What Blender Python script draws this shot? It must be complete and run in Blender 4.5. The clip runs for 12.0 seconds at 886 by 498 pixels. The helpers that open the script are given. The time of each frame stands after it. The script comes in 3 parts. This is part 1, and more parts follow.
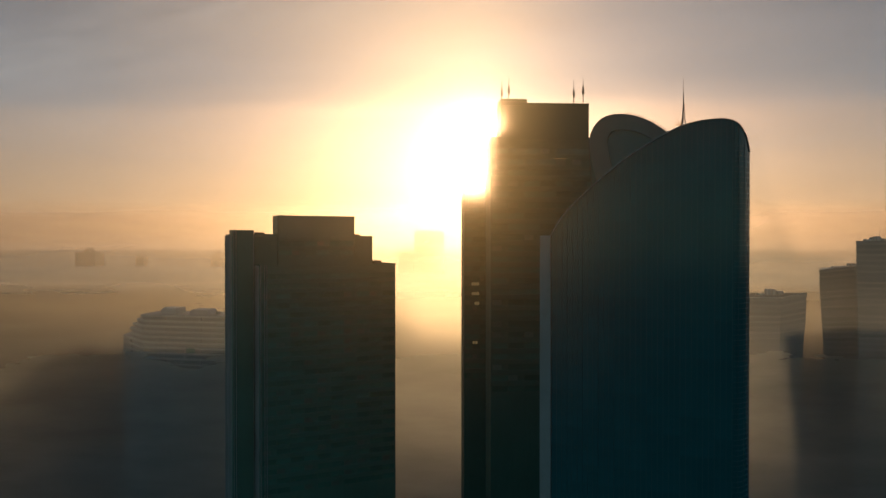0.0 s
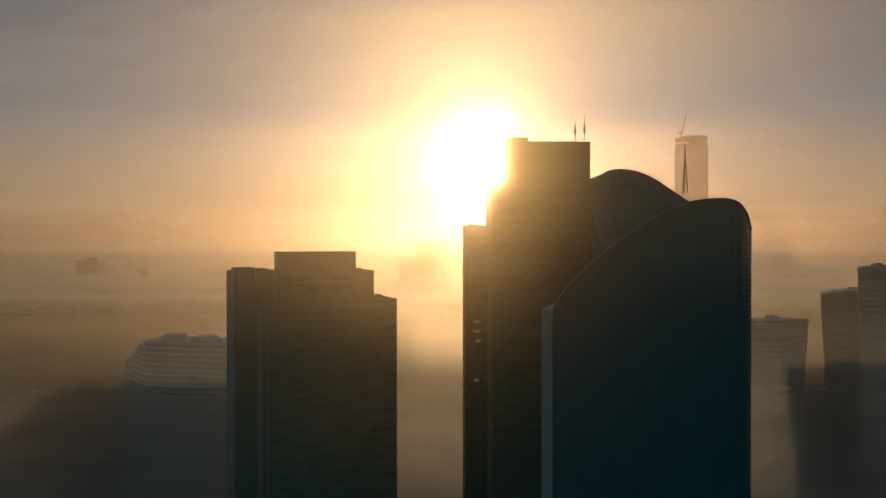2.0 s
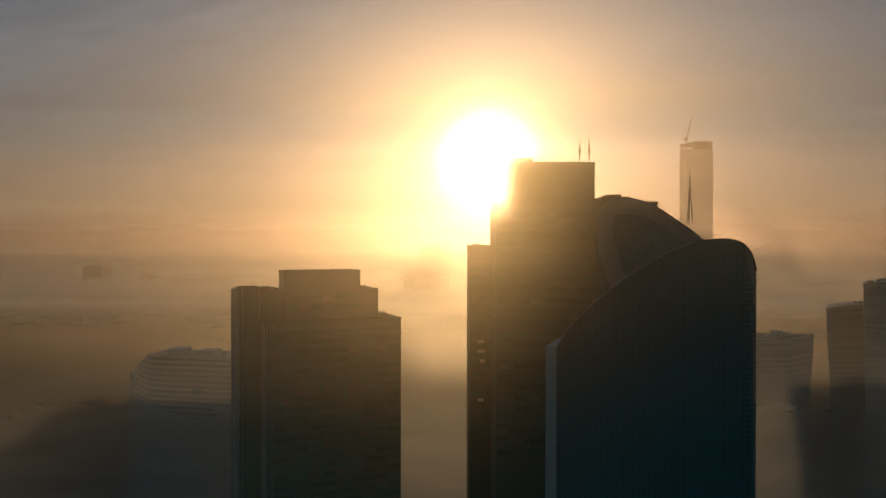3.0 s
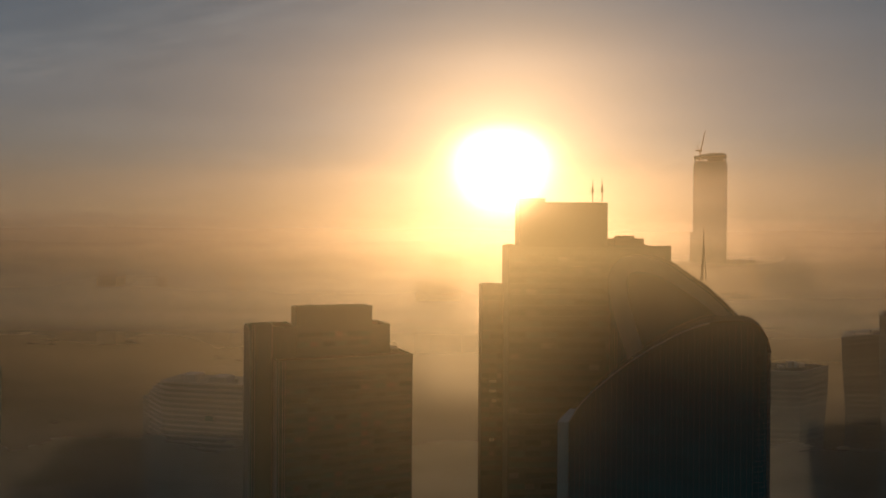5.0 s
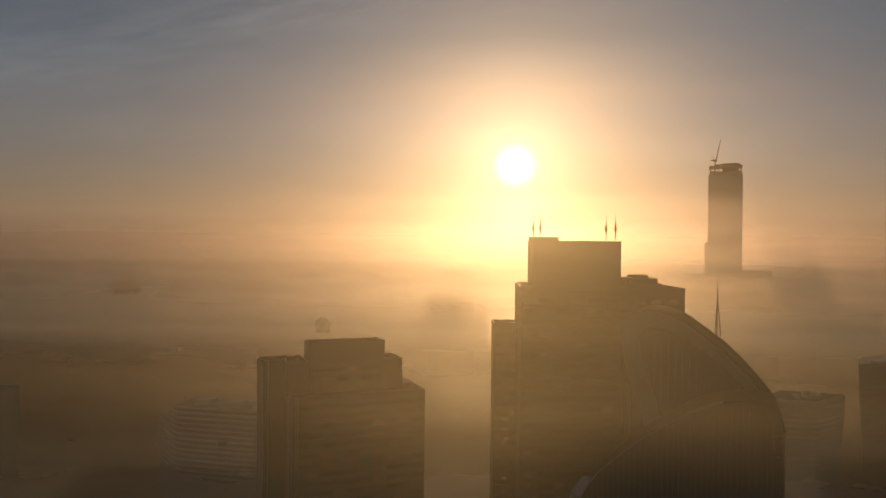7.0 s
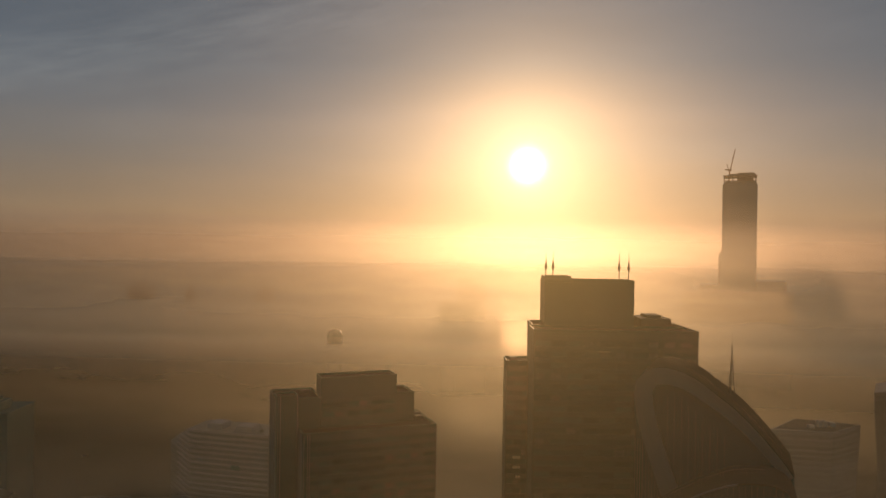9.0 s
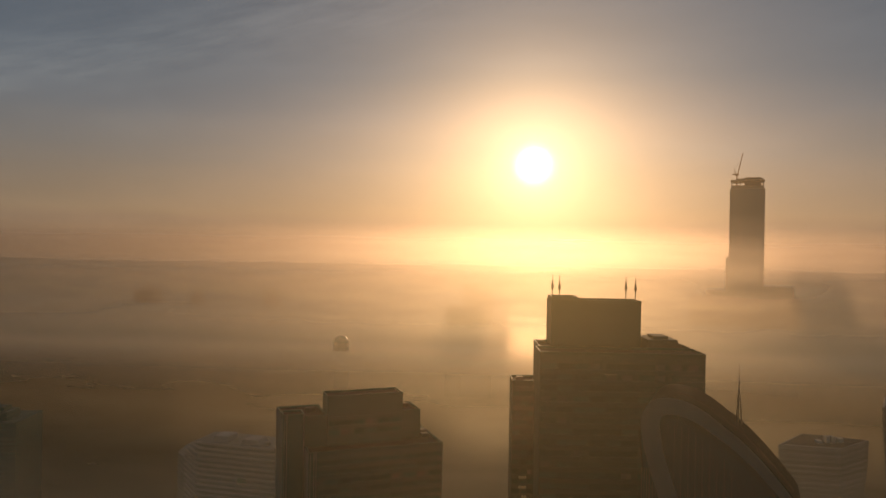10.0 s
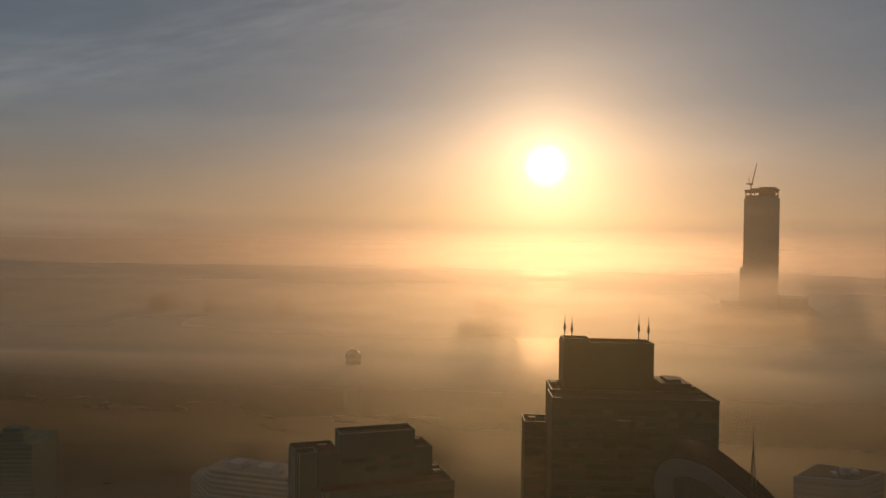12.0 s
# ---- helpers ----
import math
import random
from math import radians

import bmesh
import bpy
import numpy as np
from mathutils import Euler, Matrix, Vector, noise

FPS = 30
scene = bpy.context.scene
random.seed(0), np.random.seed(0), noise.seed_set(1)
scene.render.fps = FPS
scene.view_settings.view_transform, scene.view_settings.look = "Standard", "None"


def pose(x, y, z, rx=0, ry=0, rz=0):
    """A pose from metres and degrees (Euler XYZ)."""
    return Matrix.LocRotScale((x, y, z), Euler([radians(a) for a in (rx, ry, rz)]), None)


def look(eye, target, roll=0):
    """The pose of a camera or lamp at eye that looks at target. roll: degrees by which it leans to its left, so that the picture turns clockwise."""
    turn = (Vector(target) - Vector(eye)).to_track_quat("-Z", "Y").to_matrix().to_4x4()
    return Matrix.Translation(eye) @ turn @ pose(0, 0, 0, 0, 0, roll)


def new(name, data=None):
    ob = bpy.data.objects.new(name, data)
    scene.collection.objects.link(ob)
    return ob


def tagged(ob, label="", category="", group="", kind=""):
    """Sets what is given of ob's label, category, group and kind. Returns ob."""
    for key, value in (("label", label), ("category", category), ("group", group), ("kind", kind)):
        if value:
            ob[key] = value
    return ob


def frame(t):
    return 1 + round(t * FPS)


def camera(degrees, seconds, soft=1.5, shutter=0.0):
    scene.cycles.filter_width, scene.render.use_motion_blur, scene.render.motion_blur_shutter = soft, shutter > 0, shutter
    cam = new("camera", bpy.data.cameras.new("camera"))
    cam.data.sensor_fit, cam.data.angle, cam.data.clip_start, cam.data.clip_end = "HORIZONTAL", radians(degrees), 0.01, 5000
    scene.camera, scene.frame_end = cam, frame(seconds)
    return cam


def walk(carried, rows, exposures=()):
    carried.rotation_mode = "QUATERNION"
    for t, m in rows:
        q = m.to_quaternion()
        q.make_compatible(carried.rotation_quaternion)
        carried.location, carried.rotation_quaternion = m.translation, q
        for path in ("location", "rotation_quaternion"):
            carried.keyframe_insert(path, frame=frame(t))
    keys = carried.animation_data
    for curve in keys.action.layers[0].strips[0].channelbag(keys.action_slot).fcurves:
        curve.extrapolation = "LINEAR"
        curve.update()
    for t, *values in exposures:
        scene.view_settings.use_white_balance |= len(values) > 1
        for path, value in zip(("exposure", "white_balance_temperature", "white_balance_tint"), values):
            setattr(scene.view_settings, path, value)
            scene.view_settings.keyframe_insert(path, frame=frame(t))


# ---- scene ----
# The camera: a drone that climbs straight up in front of the towers.
cam = camera(64.0, 12.0)
PATH = [
    (0.0, 0.43, 118.00, 0.00, -0.45, 0.02), (0.5, 0.45, 121.97, -0.04, -0.50, 0.07), (1.0, 0.43, 125.98, -0.05, -0.52, 0.09),
    (1.5, 0.37, 129.95, -0.01, -0.51, 0.08), (2.0, 0.30, 133.95, 0.09, -0.46, 0.06), (2.5, 0.33, 137.95, 0.25, -0.42, 0.02),
    (3.0, 0.32, 141.73, 0.44, -0.35, -0.05), (5.0, 0.15, 157.34, 1.40, -0.17, -0.37), (5.5, 0.16, 161.21, 1.67, -0.15, -0.40),
    (6.0, 0.20, 164.97, 1.93, -0.11, -0.42), (6.5, 0.25, 168.78, 2.20, -0.07, -0.47), (7.0, 0.28, 172.67, 2.47, -0.08, -0.54),
    (9.0, -0.11, 188.60, 3.44, -0.13, -0.83), (9.5, -0.23, 192.79, 3.70, -0.15, -0.89), (10.0, -0.33, 197.04, 3.94, -0.17, -0.93),
    (10.5, -0.38, 201.24, 4.20, -0.17, -0.94), (11.0, -0.47, 205.44, 4.43, -0.17, -0.97), (11.5, -0.58, 209.66, 4.66, -0.15, -0.97),
    (12.0, -0.62, 214.00, 4.91, -0.16, -0.95)]
EXPOSURE = [(0.0, 0.78), (1.5, 0.58), (3.0, 0.28), (5.0, 0.0), (7.0, -0.06), (12.0, -0.04)]
walk(cam, [(t, pose(x, 0, z, 90 + p, r, yaw)) for t, x, z, yaw, p, r in PATH], EXPOSURE)

# ---- light: a low sun in haze, 6.6 degrees high ----
SUN = Vector((0.0572, 1.0, 0.1164)).normalized()
lamp = bpy.data.lights.new("sun", "SUN")
lamp.energy, lamp.angle, lamp.color = 2.1, radians(4), (1.0, 0.615, 0.325)
sun = new("sun", lamp)
sun.matrix_world = look(SUN * 900, (0, 0, 0))

world = bpy.data.worlds.new("sky")
scene.world = world
world.use_nodes = True


def graph(tree):
    """Shortcuts for wiring nodes: add a node, join sockets, do arithmetic."""
    tree.nodes.clear()

    def add(kind, **values):
        n = tree.nodes.new(kind)
        for k, v in values.items():
            setattr(n, k, v)
        return n

    def put(socket, v):
        if isinstance(v, bpy.types.NodeSocket):
            tree.links.new(v, socket)
        else:
            socket.default_value = v

    def calc(op, *args):
        n = add("ShaderNodeMath", operation=op)
        for i, v in enumerate(args):
            put(n.inputs[i], v)
        return n.outputs[0]

    def ramp(fac, stops, mode="LINEAR"):
        n = add("ShaderNodeValToRGB")
        n.color_ramp.interpolation = mode
        while len(n.color_ramp.elements) < len(stops):
            n.color_ramp.elements.new(0.5)
        for e, (p, c) in zip(n.color_ramp.elements, stops):
            e.position, e.color = p, (*c, 1) if len(c) == 3 else c
        put(n.inputs[0], fac)
        return n.outputs[0]

    def mix(kind, fac, a, b):
        n = add("ShaderNodeMix", data_type="RGBA", blend_type=kind)
        put(n.inputs["Factor"], fac)
        put(n.inputs[6], a)
        put(n.inputs[7], b)
        return n.outputs[2]

    def noise_tex(vector, scale, detail=4.0, rough=0.5):
        n = add("ShaderNodeTexNoise")
        put(n.inputs["Vector"], vector)
        n.inputs["Scale"].default_value, n.inputs["Detail"].default_value, n.inputs["Roughness"].default_value = scale, detail, rough
        return n.outputs["Fac"]

    def stretch(vector, scale, spin=(0, 0, 0)):
        n = add("ShaderNodeMapping")
        put(n.inputs["Vector"], vector)
        n.inputs["Scale"].default_value = scale
        n.inputs["Rotation"].default_value = spin
        return n.outputs[0]

    return add, put, calc, ramp, mix, noise_tex, stretch


def build_sky(tree):
    add, put, calc, ramp, mix, noise_tex, stretch = graph(tree)
    way = add("ShaderNodeTexCoord").outputs["Generated"]
    split = add("ShaderNodeSeparateXYZ")
    put(split.inputs[0], way)
    elevation = calc("MULTIPLY", calc("ARCSINE", split.outputs["Z"]), 180 / math.pi)
    dot = add("ShaderNodeVectorMath", operation="DOT_PRODUCT")
    put(dot.inputs[0], way)
    dot.inputs[1].default_value = SUN
    angle = calc("MULTIPLY", calc("ARCCOSINE", calc("MINIMUM", dot.outputs["Value"], 1.0)), 180 / math.pi)
    # thin streaks of cloud lie along the horizon and drift over the upper sky
    streak = noise_tex(stretch(way, (3, 3, 60)), 1.6, 4.0, 0.55)
    wisp = noise_tex(stretch(way, (1.5, 2.5, 9), (0, 0.35, 0)), 2.2, 5.0, 0.6)
    lift = calc("ADD", elevation, calc("MULTIPLY", calc("SUBTRACT", streak, 0.5), 1.1))
    base = ramp(calc("DIVIDE", calc("ADD", lift, 10.0), 100.0), [
        (0.0, (0.20, 0.130, 0.080)), (0.092, (0.36, 0.218, 0.130)), (0.112, (0.45, 0.270, 0.152)), (0.119, (0.41, 0.250, 0.148)), (0.123, (0.47, 0.290, 0.160)),
        (0.136, (0.40, 0.265, 0.165)), (0.150, (0.36, 0.255, 0.175)), (0.175, (0.272, 0.232, 0.198)), (0.205, (0.200, 0.196, 0.197)), (0.24, (0.160, 0.170, 0.184)),
        (0.30, (0.136, 0.150, 0.170)), (1.0, (0.07, 0.095, 0.13))])
    side = ramp(calc("DIVIDE", angle, 180.0), [(0.0, (1.0, 1.0, 1.0)), (0.07, (0.98, 0.98, 0.98)), (0.16, (0.72, 0.79, 0.83)), (0.25, (0.60, 0.70, 0.78)), (0.6, (0.36, 0.76, 0.86)), (1.0, (0.30, 0.82, 0.92))])
    base = mix("MULTIPLY", 1.0, base, side)
    base = mix("MULTIPLY", 1.0, base, ramp(wisp, [(0.40, (0.95, 0.955, 0.96)), (0.58, (1.03, 1.025, 1.02)), (0.75, (1.14, 1.13, 1.11))]))
    # a slanting veil of cirrus in the upper sky
    azimuth = calc("MULTIPLY", calc("ARCTAN2", split.outputs["X"], split.outputs["Y"]), 180 / math.pi)
    across = calc("SUBTRACT", calc("SUBTRACT", elevation, calc("MULTIPLY", azimuth, 0.28)), 22.0)
    plane = add("ShaderNodeCombineXYZ")
    put(plane.inputs[0], calc("MULTIPLY", azimuth, 0.10))
    put(plane.inputs[1], calc("MULTIPLY", across, 0.62))
    band = calc("EXPONENT", calc("MULTIPLY", calc("POWER", calc("DIVIDE", calc("ABSOLUTE", across), 2.6), 2.0), -1.0))
    feather = ramp(noise_tex(plane.outputs[0], 1.3, 6.0, 0.6), [(0.38, (0.0, 0.0, 0.0)), (0.66, (1.0, 1.0, 1.0))])
    base = mix("MULTIPLY", calc("MULTIPLY", band, feather), base, (1.36, 1.30, 1.22, 1.0))
    # the aureole of the hazy sun and its disc
    glow = None
    for strength, width, power, tint in ((0.31, 6.6, 1.0, (1.0, 0.80, 0.68)), (0.42, 2.7, 1.3, (1.0, 0.80, 0.60)), (10.0, 0.85, 2.0, (1.0, 0.90, 0.66))):
        fall = calc("EXPONENT", calc("MULTIPLY", calc("POWER", calc("DIVIDE", angle, width), power), -1.0))
        n = add("ShaderNodeVectorMath", operation="SCALE")
        n.inputs[0].default_value = tint
        put(n.inputs["Scale"], calc("MULTIPLY", fall, strength))
        glow = n.outputs[0] if glow is None else mix("ADD", 1.0, glow, n.outputs[0])
    haze = add("ShaderNodeBackground")
    put(haze.inputs["Color"], mix("MULTIPLY", 1.0, mix("ADD", 1.0, base, glow), (1.01, 1.0, 1.045, 1.0)))
    haze.inputs["Strength"].default_value = 1.0
    air = add("ShaderNodeTexSky", sky_type="NISHITA", sun_disc=False)
    air.sun_elevation, air.sun_rotation = math.asin(SUN.z), math.atan2(SUN.x, SUN.y)
    air.dust_density, air.altitude = 4.0, 300
    clear = add("ShaderNodeBackground")
    put(clear.inputs["Color"], air.outputs[0])
    clear.inputs["Strength"].default_value = 0.005
    total = add("ShaderNodeAddShader")
    put(total.inputs[0], haze.outputs[0])
    put(total.inputs[1], clear.outputs[0])
    put(add("ShaderNodeOutputWorld").inputs["Surface"], total.outputs[0])


build_sky(world.node_tree)


# ---- materials ----
def surface(name, low, high, rough=0.6, metal=0.0, grain=0.4, bump=0.15, spread=0.25, specular=0.5):
    """A painted, stone or metal surface: two scales of stain between two tones, fine relief, and a tone of its own for each piece."""
    m = bpy.data.materials.new(name)
    m.use_nodes = True
    add, put, calc, ramp, mix, noise_tex, stretch = graph(m.node_tree)
    at = add("ShaderNodeTexCoord").outputs["Object"]
    coarse = noise_tex(at, 0.06, 3.0)
    fine = noise_tex(at, grain, 6.0, 0.65)
    drip = noise_tex(stretch(at, (1.0, 1.0, 0.05)), 0.9, 3.0)
    fac = calc("ADD", calc("MULTIPLY", coarse, 0.4), calc("ADD", calc("MULTIPLY", fine, 0.35), calc("MULTIPLY", drip, 0.25)))
    own = calc("MULTIPLY", calc("SUBTRACT", add("ShaderNodeObjectInfo").outputs["Random"], 0.5), spread)
    colour = ramp(calc("ADD", fac, own), [(0.3, low), (0.7, high)])
    b = add("ShaderNodeBsdfPrincipled")
    put(b.inputs["Base Color"], colour)
    put(b.inputs["Roughness"], calc("ADD", rough - 0.08, calc("MULTIPLY", fine, 0.16)))
    b.inputs["Metallic"].default_value = metal
    b.inputs["Specular IOR Level"].default_value = specular
    n = add("ShaderNodeBump")
    n.inputs["Strength"].default_value, n.inputs["Distance"].default_value = bump, 0.05
    put(n.inputs["Height"], fine)
    put(b.inputs["Normal"], n.outputs[0])
    put(add("ShaderNodeOutputMaterial").inputs["Surface"], b.outputs[0])
    return m


def fog(name, heights, tint, gloss, swirl=10.0, patch=(0.004, 0.02), near=None, gaps=(), soft=0.06):
    """Fog: thin where its density falls to nothing, scattering sunlight mostly forwards. heights: (z, density)."""
    m = bpy.data.materials.new(name)
    m.use_nodes = True
    add, put, calc, ramp, mix, noise_tex, stretch = graph(m.node_tree)
    at = add("ShaderNodeNewGeometry").outputs["Position"]
    split = add("ShaderNodeSeparateXYZ")
    put(split.inputs[0], at)
    big = noise_tex(stretch(at, (patch[0], patch[0], patch[1])), 1.0, 4.0, 0.55)
    z = calc("ADD", split.outputs["Z"], calc("MULTIPLY", calc("SUBTRACT", big, 0.5), swirl))
    density = ramp(calc("DIVIDE", z, 300.0), [(h / 300.0, (d, d, d)) for h, d in heights])
    streaks = noise_tex(stretch(at, (patch[0] * 2.5, patch[0] * 2.5, patch[1] * 6)), 1.0, 5.0, 0.6)
    if not near:
        density = calc("MULTIPLY", density, calc("ADD", 0.6, calc("MULTIPLY", streaks, 0.8)))
    else:
        away = add("ShaderNodeMapRange", interpolation_type="SMOOTHSTEP")
        put(away.inputs[0], calc("ADD", split.outputs["Y"], calc("MULTIPLY", calc("SUBTRACT", big, 0.5), near[2])))
        away.inputs[1].default_value, away.inputs[2].default_value = near[0], near[1]
        density = calc("MULTIPLY", density, away.outputs[0])
    for gx, gz, wide, high, left in gaps:
        # a thin place in the bank: middle x and z, half width and half height, share that is left
        dx = calc("DIVIDE", calc("SUBTRACT", split.outputs["X"], gx), wide)
        dz = calc("DIVIDE", calc("SUBTRACT", z, gz), high)
        hole = calc("EXPONENT", calc("MULTIPLY", calc("ADD", calc("MULTIPLY", dx, dx), calc("MULTIPLY", dz, dz)), -1.0))
        density = calc("MULTIPLY", density, calc("SUBTRACT", 1.0, calc("MULTIPLY", hole, 1.0 - left)))
    spread = add("ShaderNodeBsdfTranslucent")
    spread.inputs["Color"].default_value = (*tint, 1)
    ahead = add("ShaderNodeBsdfRefraction", distribution="GGX")
    ahead.inputs["Color"].default_value = (*tint, 1)
    ahead.inputs["Roughness"].default_value, ahead.inputs["IOR"].default_value = gloss, 1.6
    if near:
        spread, ahead = add("ShaderNodeBsdfDiffuse"), add("ShaderNodeBsdfAnisotropic")
        spread.inputs["Color"].default_value = ahead.inputs["Color"].default_value = (*tint, 1)
        ahead.inputs["Roughness"].default_value = gloss
    both = add("ShaderNodeMixShader")
    both.inputs[0].default_value = 0.14 if near else 1.0 - soft
    put(both.inputs[1], spread.outputs[0])
    put(both.inputs[2], ahead.outputs[0])
    if near:
        flat = add("ShaderNodeBsdfAnisotropic")
        flat.inputs["Color"].default_value, flat.inputs["Roughness"].default_value = (1.0, 0.8, 0.6, 1), 0.12
        shine = add("ShaderNodeMixShader")
        shine.inputs[0].default_value = 0.004
        put(shine.inputs[1], both.outputs[0])
        put(shine.inputs[2], flat.outputs[0])
        both = shine
    clear = add("ShaderNodeBsdfTransparent")
    out = add("ShaderNodeMixShader")
    put(out.inputs[0], density)
    put(out.inputs[1], clear.outputs[0])
    put(out.inputs[2], both.outputs[0])
    put(add("ShaderNodeOutputMaterial").inputs["Surface"], out.outputs[0])
    return m


GLASS_DARK = surface("tinted_glass", (0.006, 0.062, 0.052), (0.018, 0.105, 0.088), 0.22, 0.0, 0.3, 0.03, 0.5, 0.6)
GLASS_BLUE = surface("blue_green_glass", (0.002, 0.066, 0.080), (0.005, 0.088, 0.105), 0.16, 0.0, 0.3, 0.02, 0.2, 0.5)
CLADDING_GREEN = surface("green_black_cladding", (0.018, 0.095, 0.080), (0.036, 0.128, 0.108), 0.6, 0.05, 0.5, 0.1, 0.2, 0.25)
GLASS_GREEN = surface("green_tinted_glass", (0.010, 0.088, 0.074), (0.026, 0.135, 0.115), 0.22, 0.0, 0.3, 0.03, 0.6, 0.6)
CLADDING_DARK = surface("dark_cladding", (0.010, 0.064, 0.054), (0.022, 0.090, 0.076), 0.6, 0.1, 0.5, 0.1, 0.2, 0.25)
MULLION = surface("mullion_metal", (0.008, 0.056, 0.066), (0.018, 0.080, 0.092), 0.6, 0.0, 0.8, 0.05)
CLADDING_GREY = surface("grey_panel_cladding", (0.16, 0.18, 0.19), (0.26, 0.28, 0.29), 0.6, 0.1, 0.5, 0.1)
ROOF_METAL = surface("weathered_roof_metal", (0.05, 0.058, 0.056), (0.095, 0.10, 0.095), 0.7, 0.2, 0.6, 0.15, 0.3, 0.2)
TOWER_WALL = surface("unfinished_tower_wall", (0.05, 0.085, 0.085), (0.09, 0.13, 0.13), 0.6, 0.0, 0.5, 0.1)
LOOP_BAND = surface("loop_cladding", (0.115, 0.118, 0.115), (0.165, 0.167, 0.162), 0.8, 0.0, 0.5, 0.1, 0.2, 0.15)
CONCRETE = surface("concrete", (0.22, 0.21, 0.20), (0.36, 0.35, 0.33), 0.85, 0.0, 0.6, 0.3)
WHITE_BAND = surface("white_plaster", (0.15, 0.158, 0.168), (0.235, 0.243, 0.253), 0.8, 0.0, 0.6, 0.2)
FLAT_WALL = surface("grey_wall", (0.07, 0.082, 0.084), (0.115, 0.127, 0.13), 0.7, 0.0, 0.5, 0.15)
ROOFING = surface("roof_membrane", (0.022, 0.026, 0.024), (0.055, 0.058, 0.054), 0.95, 0.0, 0.5, 0.3, 0.2, 0.1)
FLOOR_BAND = surface("grey_floor_band", (0.09, 0.103, 0.106), (0.14, 0.153, 0.156), 0.7, 0.0, 0.5, 0.15)
STEEL = surface("painted_steel", (0.08, 0.08, 0.08), (0.16, 0.15, 0.15), 0.45, 0.6, 1.5, 0.1)
CROWN_STEEL = surface("dark_crown_steel", (0.025, 0.035, 0.033), (0.06, 0.07, 0.066), 0.7, 0.1, 1.0, 0.1)
CRANE_PAINT = surface("crane_paint", (0.30, 0.10, 0.05), (0.45, 0.18, 0.08), 0.5, 0.1, 1.5, 0.1)
def lit(name, colour, strength):
    m = bpy.data.materials.new(name)
    m.use_nodes = True
    add, put, calc, ramp, mix, noise_tex, stretch = graph(m.node_tree)
    at = add("ShaderNodeTexCoord").outputs["Object"]
    e = add("ShaderNodeEmission")
    put(e.inputs["Color"], ramp(noise_tex(at, 1.7), [(0.35, tuple(c * 0.5 for c in colour)), (0.65, colour)]))
    e.inputs["Strength"].default_value = strength
    put(add("ShaderNodeOutputMaterial").inputs["Surface"], e.outputs[0])
    return m


LIT_WINDOW = lit("lit_window", (1.0, 0.70, 0.32), 0.085)
COPING = surface("dark_coping", (0.006, 0.018, 0.021), (0.016, 0.032, 0.036), 0.85, 0.0, 0.5, 0.1, 0.2, 0.05)
BLIND = surface("pane_with_blind", (0.018, 0.070, 0.062), (0.040, 0.100, 0.088), 0.35, 0.0, 0.4, 0.03, 0.5)
GROUND = surface("city_ground", (0.042, 0.045, 0.045), (0.048, 0.051, 0.051), 0.95, 0.0, 0.05, 0.0, 0.1, 0.1)
# Fog tints: how dim, bright or golden each bank looks is put into its colour.
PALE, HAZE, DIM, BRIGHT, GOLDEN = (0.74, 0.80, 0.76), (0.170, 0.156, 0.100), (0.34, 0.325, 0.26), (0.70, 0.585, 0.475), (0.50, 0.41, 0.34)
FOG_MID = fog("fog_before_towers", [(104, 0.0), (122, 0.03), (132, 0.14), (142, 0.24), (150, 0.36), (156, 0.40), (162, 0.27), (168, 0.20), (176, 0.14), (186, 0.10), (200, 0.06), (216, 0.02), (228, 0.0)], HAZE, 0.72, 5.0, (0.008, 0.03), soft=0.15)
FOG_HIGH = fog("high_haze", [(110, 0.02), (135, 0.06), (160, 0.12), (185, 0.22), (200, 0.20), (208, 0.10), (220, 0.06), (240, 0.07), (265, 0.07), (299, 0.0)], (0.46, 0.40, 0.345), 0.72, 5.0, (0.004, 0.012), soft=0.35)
# A sheet added to widen the blown-out glow round the sun.
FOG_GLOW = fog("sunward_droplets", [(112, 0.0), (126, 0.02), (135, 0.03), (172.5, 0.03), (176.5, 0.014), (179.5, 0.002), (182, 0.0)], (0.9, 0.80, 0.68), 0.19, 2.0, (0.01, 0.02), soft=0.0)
# A golden veil close by, added in place of the lens's glare from the sun.
GLARE_VEIL = fog("near_glare_veil", [(104, 0.02), (128, 0.045), (150, 0.045), (168, 0.04), (185, 0.06), (212, 0.055), (226, 0.015)], (0.185, 0.155, 0.078), 0.48, 6.0, (0.02, 0.03), soft=0.1)
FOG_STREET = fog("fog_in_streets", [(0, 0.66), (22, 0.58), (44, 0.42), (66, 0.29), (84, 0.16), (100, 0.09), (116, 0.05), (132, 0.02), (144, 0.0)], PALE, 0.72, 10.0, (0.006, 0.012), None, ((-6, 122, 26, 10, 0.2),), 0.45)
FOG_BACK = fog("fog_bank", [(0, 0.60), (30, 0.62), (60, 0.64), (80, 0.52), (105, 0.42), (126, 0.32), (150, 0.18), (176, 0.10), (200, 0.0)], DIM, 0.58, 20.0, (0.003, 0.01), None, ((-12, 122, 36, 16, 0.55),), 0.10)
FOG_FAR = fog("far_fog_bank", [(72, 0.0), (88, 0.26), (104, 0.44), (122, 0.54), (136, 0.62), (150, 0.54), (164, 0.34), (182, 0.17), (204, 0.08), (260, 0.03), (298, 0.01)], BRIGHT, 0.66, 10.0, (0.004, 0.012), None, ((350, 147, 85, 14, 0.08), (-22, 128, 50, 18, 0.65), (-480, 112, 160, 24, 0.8)))
